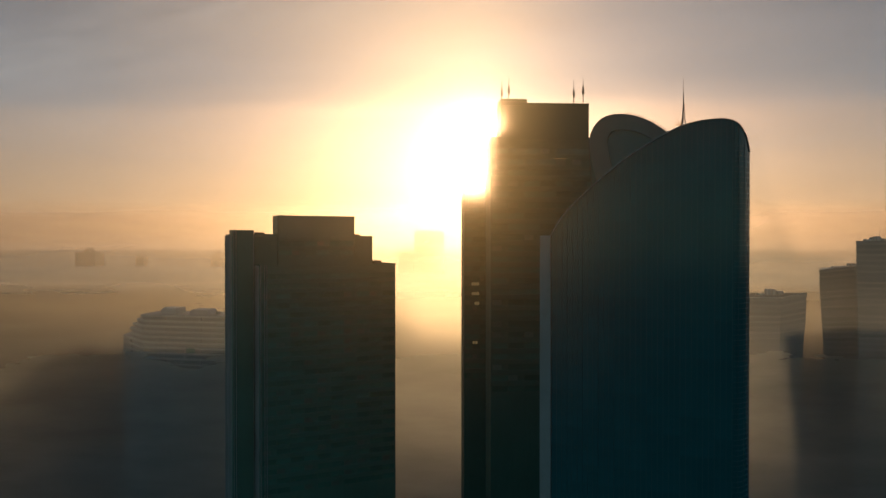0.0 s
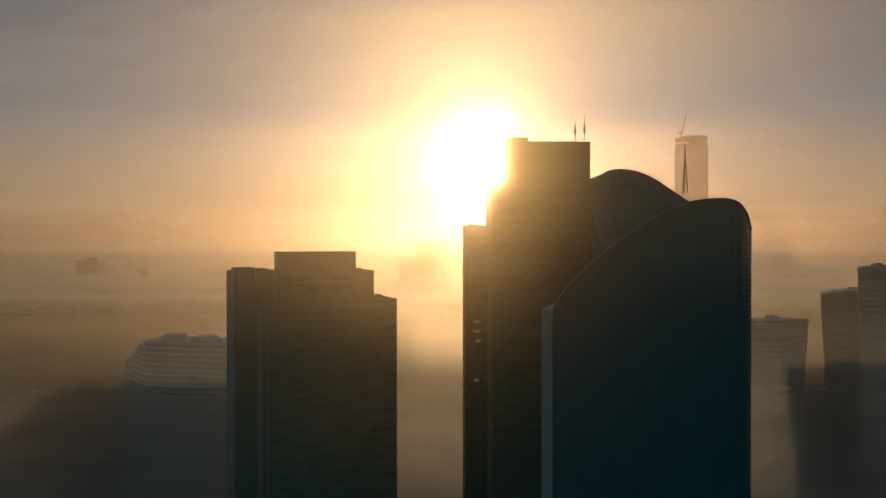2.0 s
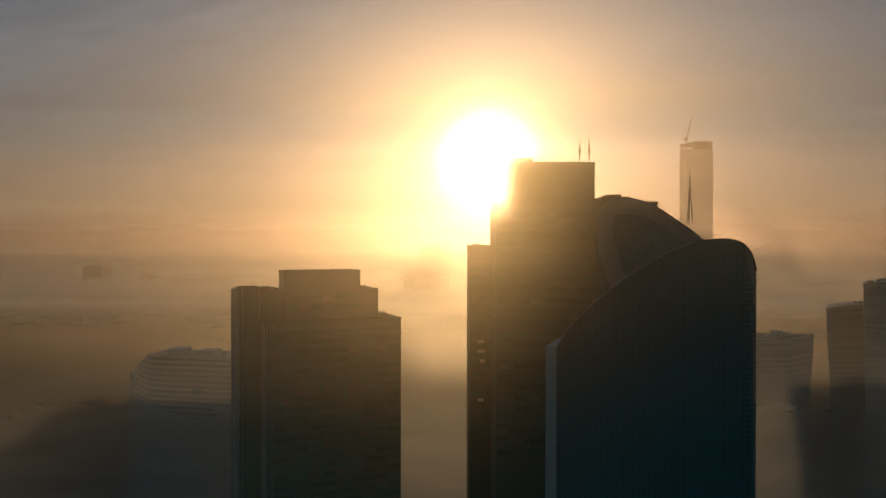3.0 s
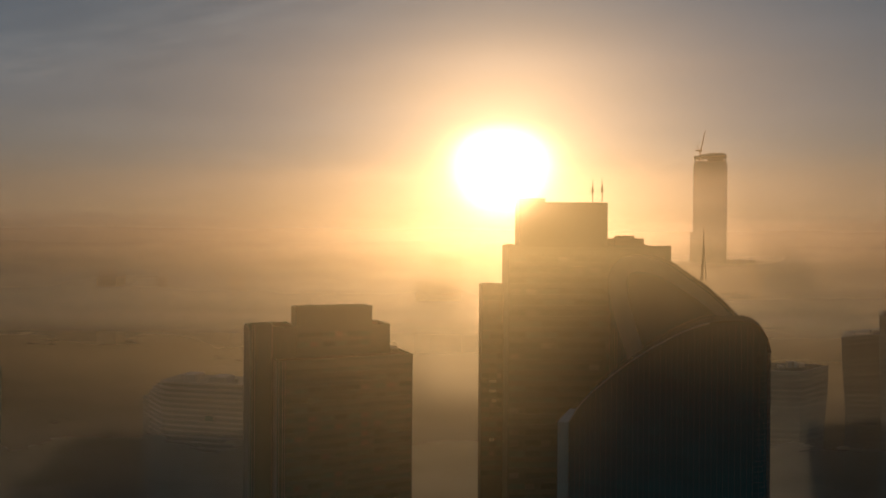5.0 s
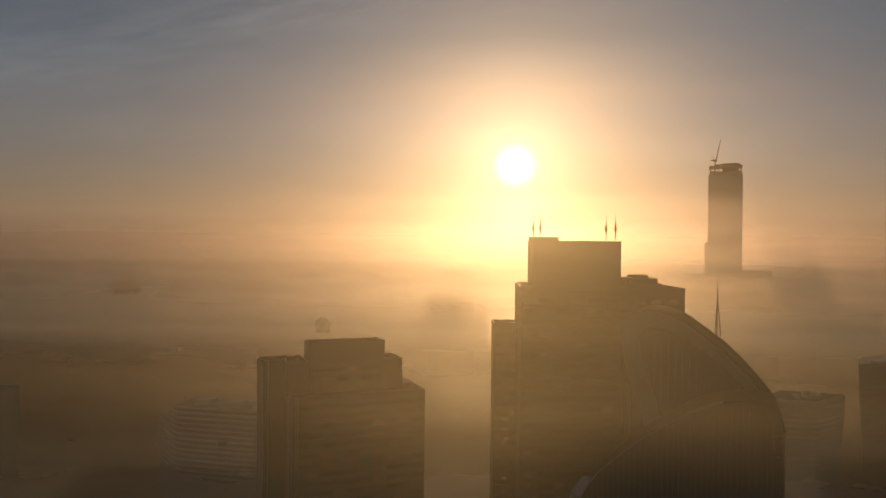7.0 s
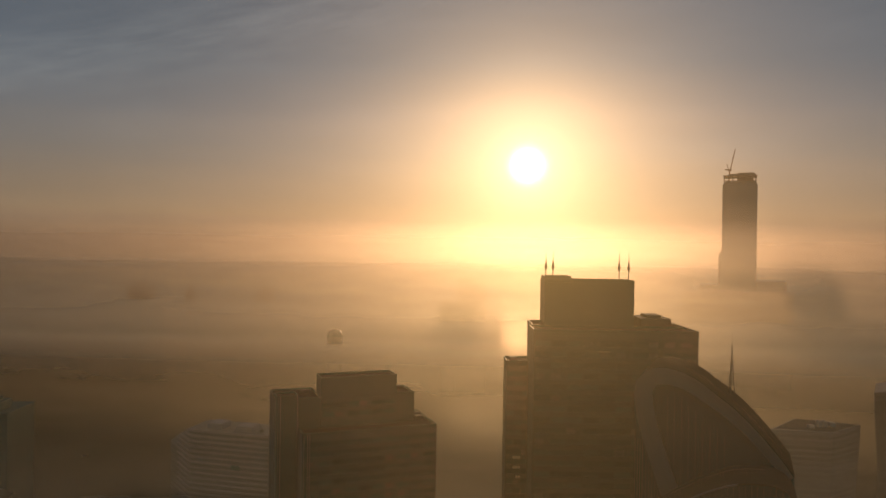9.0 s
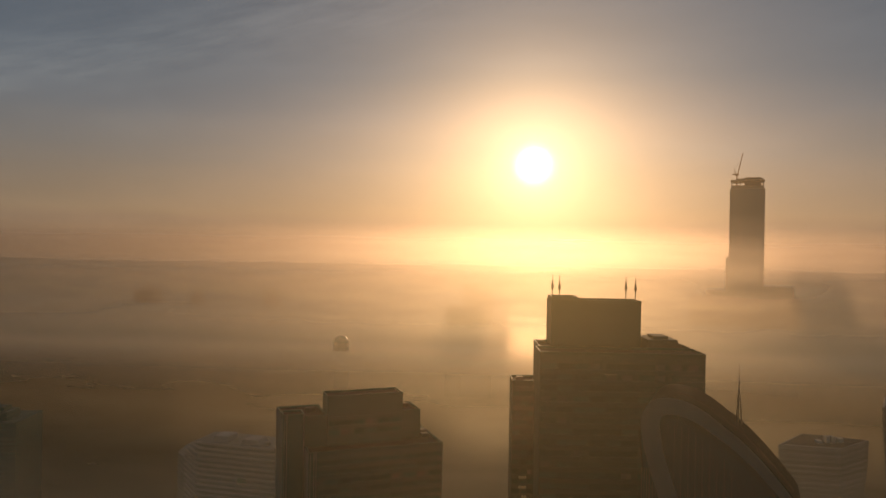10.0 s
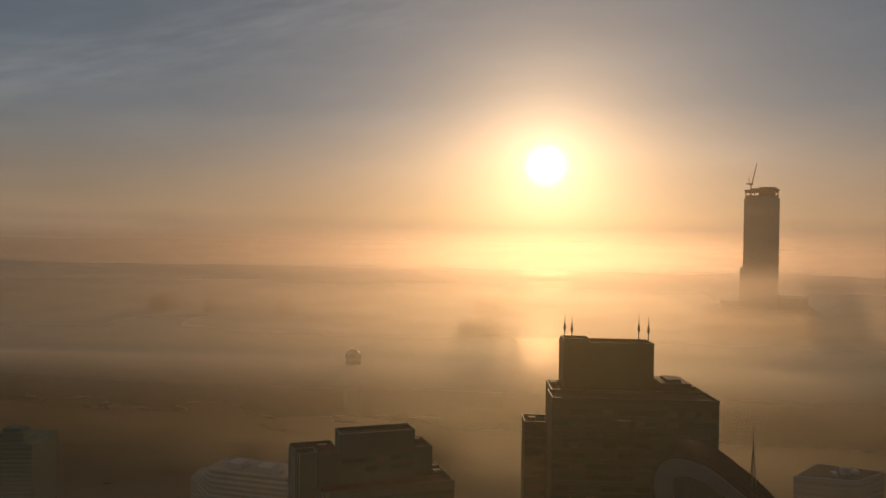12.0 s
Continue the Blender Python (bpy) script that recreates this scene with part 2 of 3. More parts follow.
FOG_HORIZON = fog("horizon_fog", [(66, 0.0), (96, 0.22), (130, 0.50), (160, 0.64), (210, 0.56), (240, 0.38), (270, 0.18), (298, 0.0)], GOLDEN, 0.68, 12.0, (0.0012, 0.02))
FOG_SEA = fog("fog_sea", [(0, 1.0), (200, 1.0)], (0.74, 0.58, 0.40), 0.74, 0.0, (0.004, 0.004), (560, 920, 40))


# ---- building blocks ----
BASE = -45.0  # height of the streets


def thing(name, m, label, category, group="", kind=""):
    ob = new(name)
    ob.empty_display_size = 4
    ob.matrix_basis = m
    return tagged(ob, label, category, group, kind)


def mesh_of(name, bm, material):
    bmesh.ops.recalc_face_normals(bm, faces=bm.faces)
    me = bpy.data.meshes.new(name)
    bm.to_mesh(me)
    bm.free()
    me.materials.append(material)
    return me


def part(name, bm, material, parent, label=""):
    """Links a bmesh as one mesh under a thing or a part."""
    ob = new(name, bm if isinstance(bm, bpy.types.Mesh) else mesh_of(name, bm, material))
    ob.parent = parent
    return tagged(ob, label)


def put_piece(name, me, parent, x, y, z, turn=0.0):
    ob = new(name, me)
    ob.parent = parent
    ob.matrix_basis = pose(x, y, z, 0, 0, turn)
    return ob


def box(x0, x1, y0, y1, z0, z1, bm=None, edge=0.0):
    bm = bm or bmesh.new()
    made = bmesh.ops.create_cube(bm, size=1.0, matrix=Matrix.Translation(((x0 + x1) / 2, (y0 + y1) / 2, (z0 + z1) / 2)) @ Matrix.Diagonal((x1 - x0, y1 - y0, z1 - z0, 1)))
    if edge:
        edges = {e for v in made["verts"] for e in v.link_edges}
        bmesh.ops.bevel(bm, geom=list(edges), offset=edge, segments=1, affect="EDGES")
    return bm


def slab_outline(points, y0, y1, bm=None):
    """A slab with an outline in x and z, from y0 to y1."""
    bm = bm or bmesh.new()
    face = bm.faces.new([bm.verts.new((x, y0, z)) for x, z in points])
    made = bmesh.ops.extrude_face_region(bm, geom=[face])
    bmesh.ops.translate(bm, verts=[v for v in made["geom"] if isinstance(v, bmesh.types.BMVert)], vec=(0, y1 - y0, 0))
    return bm


def tube(a, b, r0, r1=None, sides=6, bm=None):
    """A round bar from a to b."""
    bm = bm or bmesh.new()
    a, b = Vector(a), Vector(b)
    m = Matrix.Translation((a + b) / 2) @ (b - a).to_track_quat("Z", "Y").to_matrix().to_4x4()
    bmesh.ops.create_cone(bm, cap_ends=True, segments=sides, radius1=r0, radius2=r0 if r1 is None else r1, depth=(b - a).length, matrix=m)
    return bm


def smooth_curve(points, steps=6):
    """More points along a smooth line through the given ones."""
    out = []
    for i in range(len(points) - 1):
        p = [Vector(points[min(max(j, 0), len(points) - 1)]) for j in (i - 1, i, i + 1, i + 2)]
        for k in range(steps):
            t = k / steps
            out.append(0.5 * (2 * p[1] + (p[2] - p[0]) * t + (2 * p[0] - 5 * p[1] + 4 * p[2] - p[3]) * t * t + (3 * p[1] - p[0] - 3 * p[2] + p[3]) * t ** 3))
    return out + [Vector(points[-1])]


def office_front(parent, x0, x1, y, z0, z1, bay, floor, pane_mat, band_mat, pane_h=0.55):
    """Window panes and spandrel bands, floor by floor, on the front of a volume; each is a piece under parent."""
    n = max(1, round((x1 - x0) / bay))
    bay = (x1 - x0) / n
    floors = int((z1 - z0) / floor)
    band = mesh_of("spandrel", box(-(x1 - x0) / 2 + 0.1, (x1 - x0) / 2 - 0.1, -0.22, 0, -floor * (1 - pane_h) / 2, floor * (1 - pane_h) / 2, edge=0.04), band_mat)
    pane = mesh_of("pane", box(-bay / 2 + 0.12, bay / 2 - 0.12, -0.06, 0.02, -floor * pane_h / 2 + 0.05, floor * pane_h / 2 - 0.05), pane_mat)
    blind = mesh_of("pane", box(-bay / 2 + 0.12, bay * 0.1, -0.05, 0.02, -floor * pane_h / 2 + 0.15, floor * pane_h / 2 - 0.2), BLIND)
    for k in range(floors):
        z = z1 - (k + 0.5) * floor
        put_piece("spandrel", band, parent, (x0 + x1) / 2, y, z + floor * pane_h / 2)
        for i in range(n):
            put_piece("pane", blind if random.random() < 0.14 else pane, parent, x0 + (i + 0.5) * bay, y, z - floor * (1 - pane_h) / 2 + random.uniform(-0.01, 0.01))


def parapet(parent, x0, x1, y0, y1, z, material, height=1.1, thick=0.35):
    bm = box(x0, x1, y0, y0 + thick, z, z + height)
    box(x0, x1, y1 - thick, y1, z, z + height, bm)
    box(x0, x0 + thick, y0 + thick, y1 - thick, z, z + height, bm)
    box(x1 - thick, x1, y0 + thick, y1 - thick, z, z + height, bm)
    return part("parapet", bm, material, parent)


def volume(parent, name, x0, x1, y0, y1, z1, material, z0=BASE, label=""):
    """One block of a tower, with a parapet round its roof."""
    b = part(name, box(x0, x1, y0, y1, z0, z1 - 1.0, edge=0.08), material, parent, label)
    parapet(b, x0 - 0.06, x1 + 0.06, y0 - 0.06, y1 + 0.06, z1 - 1.0 + 0.004, material)
    part("roof", box(x0 + 0.4, x1 - 0.4, y0 + 0.4, y1 - 0.4, z1 - 0.99, z1 - 0.8), ROOFING, b, "dark weathered roof membrane")
    return b


# ---- the ground and the fog ----
def grid_sheet(x0, x1, y0, y1, nx, ny, height):
    bm = bmesh.new()
    rows = [[bm.verts.new((x0 + (x1 - x0) * i / nx, y0 + (y1 - y0) * j / ny, height(x0 + (x1 - x0) * i / nx, y0 + (y1 - y0) * j / ny))) for i in range(nx + 1)] for j in range(ny + 1)]
    for j in range(ny):
        for i in range(nx):
            f = bm.faces.new((rows[j][i], rows[j][i + 1], rows[j + 1][i + 1], rows[j + 1][i]))
            f.smooth = True
    return bm


tagged(new("ground", mesh_of("ground", grid_sheet(-4900, 4900, -4900, 4900, 8, 8, lambda x, y: BASE), GROUND)), "dark city ground hidden under the fog", "ground", kind="structure")


def fog_wall(name, y0, x0, x1, z0, z1, material, label, lean=None):
    """A sheet of drifting fog, square to the sunlight, or leaning back by that much from foot to top."""
    me = mesh_of(name, grid_sheet(x0, x1, z0, z1, 12, 8, lambda x, v: 0.0), material)
    for v in me.vertices:
        x, z = v.co.x, v.co.y
        back = -SUN.x / SUN.y * x - SUN.z / SUN.y * (z - z0) if lean is None else lean * (z - z0) / (z1 - z0)
        v.co = (x, y0 + back, z)
    me.flip_normals() if me.polygons[0].normal.y > 0 else None
    return tagged(new(name, me), label, "fog", kind="stuff")


# The first sheet stands in for lens glare; the others are fog and haze.
fog_wall("fog_veil", 24, -24, 24, 100, 230, GLARE_VEIL, "faint golden veil added for the sun's glare")
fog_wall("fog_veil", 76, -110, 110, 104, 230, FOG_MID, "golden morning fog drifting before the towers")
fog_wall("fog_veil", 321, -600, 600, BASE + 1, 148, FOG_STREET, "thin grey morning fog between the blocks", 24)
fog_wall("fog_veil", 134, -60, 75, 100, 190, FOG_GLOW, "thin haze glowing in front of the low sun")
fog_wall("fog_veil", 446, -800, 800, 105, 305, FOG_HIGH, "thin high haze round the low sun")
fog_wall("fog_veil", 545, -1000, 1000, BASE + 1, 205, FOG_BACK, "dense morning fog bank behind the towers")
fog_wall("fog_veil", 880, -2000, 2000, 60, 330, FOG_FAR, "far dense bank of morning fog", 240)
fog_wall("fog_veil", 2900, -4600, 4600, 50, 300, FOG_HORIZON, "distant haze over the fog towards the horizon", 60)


def swell(x, y):
    n = noise.noise(Vector((x * 0.0016, y * 0.0030, 3.1))) * 17 + noise.noise(Vector((x * 0.0032, y * 0.0095, 7.7))) * 7
    return 70 + n * min(1.0, max(0.0, (y - 1100) / 900))


sea = new("fog_sea", mesh_of("fog_sea", grid_sheet(-4800, 4800, 440, 4850, 240, 240, swell), FOG_SEA))
tagged(sea, "rolling sea of low morning fog lit by the sun", "fog", kind="stuff")


# ---- stepped office tower with a side wing ----
def stepped_tower_low():
    t = thing("office_tower", pose(-21, 319, 0, 0, 0, 24), "dark stepped office tower with banded windows and flat roofs", "office building", "twin stepped towers")
    low = volume(t, "lower_block", -60, 0, 0, 30, 109, CLADDING_GREEN)
    office_front(low, -59, -0.5, 0, 9, 107, 5.9, 4.1, GLASS_GREEN, CLADDING_GREEN)
    top = volume(t, "upper_block", -50.3, -15.7, 11, 23, 130.2, CLADDING_GREEN, 108.2)
    wing = volume(t, "side_wing", -69.4, -50.5, 11, 33, 122, CLADDING_GREEN)
    shaft = volume(t, "lift_shaft", -69.7, -60.8, 9.4, 18, 123.6, CLADDING_GREEN)
    volume(t, "shoulder_block", -15.5, -6.5, 13, 30, 121.4, CLADDING_GREEN, 108.2)
    lit_pane = mesh_of("lit_pane", box(-0.5, 0.5, -0.12, -0.03, -0.7, 0.7), LIT_WINDOW)
    for x in (-7.5, -5.7):
        put_piece("lit_pane", lit_pane, low, x, 0, 101.6)
    office_front(top, -49.8, -16.2, 11, 109, 121, 5.6, 4.1, GLASS_GREEN, CLADDING_GREEN)
    for x, y, z, h in ((-28, 14, 129, 3.2), (-13, 16, 120.3, 2.6), (-10, 17, 120.3, 2.2), (-4, 8, 108, 2.4)):
        part("antenna", tube((x, y, z), (x, y, z + h), 0.09, 0.05), STEEL, t)
    for x, y, z, w in ((-4, 14, 108.1, 3.5), (-3, 21, 108.1, 4.5), (-11, 24, 120.5, 3), (-56, 24, 121.1, 4)):
        part("roof_unit", box(x - w / 2, x + w / 2, y - 1.5, y + 1.5, z, z + 1.9, edge=0.1), ROOF_METAL, t, "grey rooftop air handling unit")
    for i in range(6):
        part("fin", box(-69.95, -69.42, 12.2 + i * 4.0, 12.9 + i * 4.0, BASE, 121.5, edge=0.05), CLADDING_GREY, wing, "thin pale vertical metal fin")
    for x in (-59.6, -58.0, -57.1):
        part("fin", box(x - 0.11, x + 0.11, -0.45, -0.02, BASE, 108.7), CLADDING_GREY, low, "thin pale vertical metal fin")
    for x in (-69.2, -68.2, -60.95):
        part("fin", box(x - 0.1, x + 0.1, 8.95, 9.38, BASE, 123.4), CLADDING_GREY, shaft, "thin pale vertical metal fin")
    for i in range(4):
        part("fin", box(-60.45, -60.0, 1.5 + i * 2.6, 2.1 + i * 2.6, BASE, 108.6, edge=0.05), CLADDING_GREY, low, "thin pale vertical metal fin")
    return t


stepped_tower_low()


# ---- taller stepped office tower, with spires on its roof ----
def spire(x, y, z, label):
    s = thing("roof_spire", pose(x, y, z), label, "spire", "roof spires")
    part("mast", tube((0, 0, 0), (0, 0, 4), 0.22, 0.2), STEEL, s)
    bm = tube((0, 0, 3.0), (0, 0, 4.4), 0.2, 0.6, 8)
    tube((0, 0, 4.4), (0, 0, 7.2), 0.6, 0.16, 8, bm)
    tube((0, 0, 7.2), (0, 0, 10.6), 0.15, 0.05, 8, bm)
    part("spindle", bm, STEEL, s, "pointed steel spindle")
    return s


def stepped_tower_high():
    base = pose(18.5, 268.3, 0, 0, 0, 3.3)
    t = thing("office_tower", base, "tall dark stepped office tower with a high central block", "office building", "twin stepped towers")
    body = volume(t, "lower_block", 0, 62, 0, 16, 158.2, CLADDING_DARK)
    volume(t, "rear_block", 1.7, 61.9, 16.1, 36, 158.2, CLADDING_DARK)
    office_front(body, 0.5, 61.5, 0, 60, 156, 6.1, 4.1, GLASS_DARK, CLADDING_DARK)
    volume(t, "upper_block", 7.3, 44, 24, 38, 176, CLADDING_DARK, 157.4)
    volume(t, "stair_head", 7.2, 18, 23.8, 34, 177.5, CLADDING_DARK, 175.2)
    volume(t, "side_wing", -7.5, 3, 31, 44, 141.5, CLADDING_DARK)
    wing = t.children[-1]
    office_front(wing, -7.1, 2.4, 31, 60, 139, 3.1, 4.1, GLASS_DARK, CLADDING_DARK)
    lit_pane = mesh_of("lit_pane", box(-0.42, 0.42, -0.3, -0.08, -0.65, 0.65), LIT_WINDOW)
    for x, z in ((-3.8, 100.9), (-2.7, 100.9), (-1.6, 100.9), (-3.8, 96.8), (-2.7, 96.8), (-1.6, 96.8), (-2.6, 92.7), (-1.5, 92.7), (-3.4, 76.2), (-2.2, 76.2)):
        put_piece("lit_pane", lit_pane, wing, x, 31, z)
    small_pane = mesh_of("lit_pane", box(-0.3, 0.3, -0.3, -0.08, -0.2, 0.2), LIT_WINDOW)
    for x in (24.6, 25.5, 26.4, 27.6, 28.4):
        put_piece("lit_pane", small_pane, body, x, 0, 150.2)
    for x, y, z, w in ((4, 30, 157.3, 3), (59, 25, 157.3, 3), (-4, 37, 140.6, 3)):
        part("roof_unit", box(x - w / 2, x + w / 2, y - 1.5, y + 1.5, z, z + 1.6, edge=0.1), ROOF_METAL, t, "grey rooftop air handling unit")
    plant = part("plant_room", box(45, 57, 17, 33, 157.4, 161.3, edge=0.2), ROOF_METAL, t, "grey rooftop plant room")
    part("hatch", box(48, 54, 20, 29, 161.3, 162.4, edge=0.15), ROOF_METAL, plant)
    for x, y in ((8.6, 31), (10.8, 26), (39.1, 30), (41.8, 25)):
        p = base @ Vector((x, y, 176.6))
        spire(p.x, p.y, p.z, "slender pointed steel spire on the tower roof")
    return t


stepped_tower_high()


# ---- the sail-shaped glass tower ----
def sail_tower():
    t = thing("glass_tower", pose(22.1, 154.4, 0, 0, 0, -20), "dark blue-green glass tower with a curved sail-shaped top", "office building", "curved glass towers")
    curve = smooth_curve([(1.9, 119.7), (4.9, 124.4), (10.7, 130.1), (16.8, 135.1), (22.5, 138.8), (26.2, 140.8), (30.2, 142.3), (35.5, 142.9), (38.7, 142.2), (40.7, 139.9), (41.7, 136.5)], 6)

    def round_off(x):
        return max(0.0, x - 38.6) ** 2 * 0.42

    bm = bmesh.new()
    last = None
    for p in curve + [Vector((41.72, BASE))]:
        y = round_off(p.x)
        ring = [bm.verts.new(q) for q in ((p.x, y, BASE), (p.x, y, max(p.y, BASE + 0.5)), (p.x, 13, max(p.y, BASE + 0.5)), (p.x, 13, BASE))]
        if last:
            for k in range(3):
                bm.faces.new((last[k], last[k + 1], ring[k + 1], ring[k]))
        else:
            bm.faces.new(ring)
        last = ring
    bm.faces.new(last)
    body = part("glass_body", bm, GLASS_BLUE, t)

    def top(x):
        for a, b in zip(curve, curve[1:]):
            if a.x <= x <= b.x:
                return a.y + (b.y - a.y) * (x - a.x) / max(b.x - a.x, 1e-6)
        return curve[-1].y if x > 41 else 119.7

    wide = 3.3
    pane = mesh_of("pane", box(-wide / 2 + 0.05, wide / 2 - 0.05, -0.07, 0.0, -1.93, 1.93), GLASS_BLUE)
    columns = [2.05 + i * wide for i in range(12)]
    for x in columns:
        if x + wide > 38.7:
            continue
        for k in range(24):
            z = 140.5 - k * 4.0
            if z + 2 < top(x) - 0.4:
                put_piece("pane", pane, body, x + wide / 2, 0, z)
    for i in range(36):
        x = 2.05 + i * 1.1
        y = round_off(x)
        part("mullion", box(x - 0.04, x + 0.04, y - 0.12, y + 0.02, 20, top(x) - 0.3), MULLION, body)
    for k in range(76):
        z = 137.5 - k * 1.05
        bm = bmesh.new()
        for a in range(5):
            xa, xb = 38.6 + a * 0.62, 38.6 + (a + 1) * 0.62
            tube((xa, round_off(xa) - 0.06, z), (xb, round_off(xb) - 0.06, z), 0.045, None, 4, bm)
        part("transom", bm, MULLION, body)
    part("coping", slab_rim(curve, setback=round_off), COPING, t, "dark metal coping along the curved edge")
    trim = bmesh.new()
    for a, b in zip(curve, curve[1:]):
        if a.x < 30:
            tube((a.x, -0.3, a.y + 0.02), (b.x, -0.3, b.y + 0.02), 0.16, None, 5, trim)
    part("edge_trim", trim, CLADDING_GREY, t, "pale metal trim along the curved edge")
    rail = bmesh.new()
    path = [p for p in curve if 6 < p.x < 36]
    for a, b in zip(path, path[1:]):
        tube((a.x, 7, a.y + 1.1), (b.x, 7, b.y + 1.1), 0.04, None, 4, rail)
        tube((a.x, 7, a.y), (a.x, 7, a.y + 1.1), 0.03, None, 4, rail)
    part("guard_rail", rail, STEEL, t)
    part("edge_pier", box(-0.5, 1.88, -0.5, 13, BASE, 119.7, edge=0.1), CLADDING_GREY, t, "light grey vertical edge pier")
    return t


def slab_rim(curve, y0=-0.25, y1=13.25, thick=0.14, setback=lambda x: 0.0):
    bm = bmesh.new()
    last = None
    for i, p in enumerate(curve):
        d = (curve[min(i + 1, len(curve) - 1)] - curve[max(i - 1, 0)]).normalized()
        n = Vector((-d.y, d.x)) * thick
        ya = y0 + setback(p.x)
        ring = [bm.verts.new((p.x, ya, p.y)), bm.verts.new((p.x + n.x, ya, p.y + n.y)), bm.verts.new((p.x + n.x, y1, p.y + n.y)), bm.verts.new((p.x, y1, p.y))]
        if last:
            for k in range(4):
                bm.faces.new((last[k], last[(k + 1) % 4], ring[(k + 1) % 4], ring[k]))
        else:
            bm.faces.new(ring)
        last = ring
    bm.faces.new(last)
    return bm


sail_tower()


def loop_tower():
    t = thing("glass_tower", pose(67.6, 199, 0, 0, 0, -20), "curved glass tower with a pale loop-shaped band round its top", "office building", "curved glass towers")
    curve = smooth_curve([(-25.0, 134.0), (-25.8, 147.5), (-23.4, 153.2), (-19.1, 155.2), (-13.5, 154.6), (-8.8, 152.6), (-4.2, 149.4), (1.5, 145.2), (7.3, 139.6), (13.0, 133.0), (16.0, 129.0)], 5)
    outline = [(-25.0, BASE)] + [tuple(p) for p in curve] + [(16.0, BASE)]
    part("glass_body", slab_outline(outline, 0, 22), GLASS_BLUE, t)
    part("coping", slab_rim(curve, -0.25, 22.2, 0.14), COPING, t)
    edge = [p for p in curve if p.y > 146.5 or p.x > -20]
    inset = []
    for i, p in enumerate(edge):
        d = (edge[min(i + 1, len(edge) - 1)] - edge[max(i - 1, 0)]).normalized()
        inset.append(p - Vector((-d.y, d.x)) * (2.6 - 1.3 * i / len(edge)))
    centre = smooth_curve([(-6.0, 92.0), (-11.5, 108.0), (-16.5, 123.0), (-20.2, 134.0), (-22.6, 142.0)], 5)[:-1] + inset
    bm = bmesh.new()
    last = None
    for i, p in enumerate(centre):
        u = i / (len(centre) - 1)
        d = (centre[min(i + 1, len(centre) - 1)] - centre[max(i - 1, 0)]).normalized()
        n = Vector((-d.y, d.x)) * (2.6 if u < 0.35 else max(0.8, 2.6 - (u - 0.35) * 2.4))
        ring = [bm.verts.new((p.x + s * n.x, y, p.y + s * n.y)) for s, y in ((-1, -0.02), (-1, -0.9), (1, -0.9), (1, -0.02))]
        if last:
            for k in range(4):
                bm.faces.new((last[k], last[(k + 1) % 4], ring[(k + 1) % 4], ring[k]))
        last = ring
    part("loop_band", bm, LOOP_BAND, t, "pale grey loop-shaped cladding band")
    rail = bmesh.new()
    path = [p for p in curve if -18 < p.x < 15]
    for a, b in zip(path, path[1:]):
        tube((a.x, 4, a.y + 1.1), (b.x, 4, b.y + 1.1), 0.05, None, 4, rail)
        tube((a.x, 4, a.y), (a.x, 4, a.y + 1.1), 0.04, None, 4, rail)
    part("guard_rail", rail, STEEL, t)
    for i in range(14):
        x = -24.8 + i * 0.85
        part("mullion", box(x - 0.05, x + 0.05, -0.16, 0.0, 60, 132.5 - max(0, i - 3) * 2.6), MULLION, t)
    side = part("side_glazing", box(-25.3, -23.2, -0.12, -0.02, 96, 134.5), GLASS_GREEN, t, "narrow pale side glazing")
    for i in range(4):
        part("glazing_bar", box(-25.3 + i * 0.68, -25.18 + i * 0.68, -0.3, -0.1, 96, 134.4), LOOP_BAND, side, "pale metal glazing bar")
    for i in range(9):
        x = -16.5 + i * 1.9
        part("mullion", box(x - 0.05, x + 0.05, -0.14, 0.0, 100, 147.6 - max(0, i - 2) * 1.55), MULLION, t)
    return t


loop_tower()


def lattice_mast():
    t = thing("lattice_mast", pose(70.2, 206, 150.2), "slim dark lattice antenna mast on the curved roof", "antenna mast")
    for k in range(3):
        a = k * 2.094
        part("leg", tube((0.9 * math.cos(a), 0.9 * math.sin(a), -2), (0.15 * math.cos(a), 0.15 * math.sin(a), 8), 0.15, 0.12), STEEL, t)
    for i in range(6):
        z = -1 + i * 1.4
        r = 0.9 - 0.75 * (z + 2) / 10
        part("brace", tube((r, 0, z), (-r * 0.5, r * 0.86, z + 0.9), 0.06), STEEL, t)
    part("pole", tube((0, 0, 7.5), (0, 0, 11.6), 0.17, 0.14), STEEL, t)
    part("whip", tube((0, 0, 11.5), (0, 0, 15.4), 0.06, 0.04), STEEL, t, "thin whip antenna")
    return t


lattice_mast()


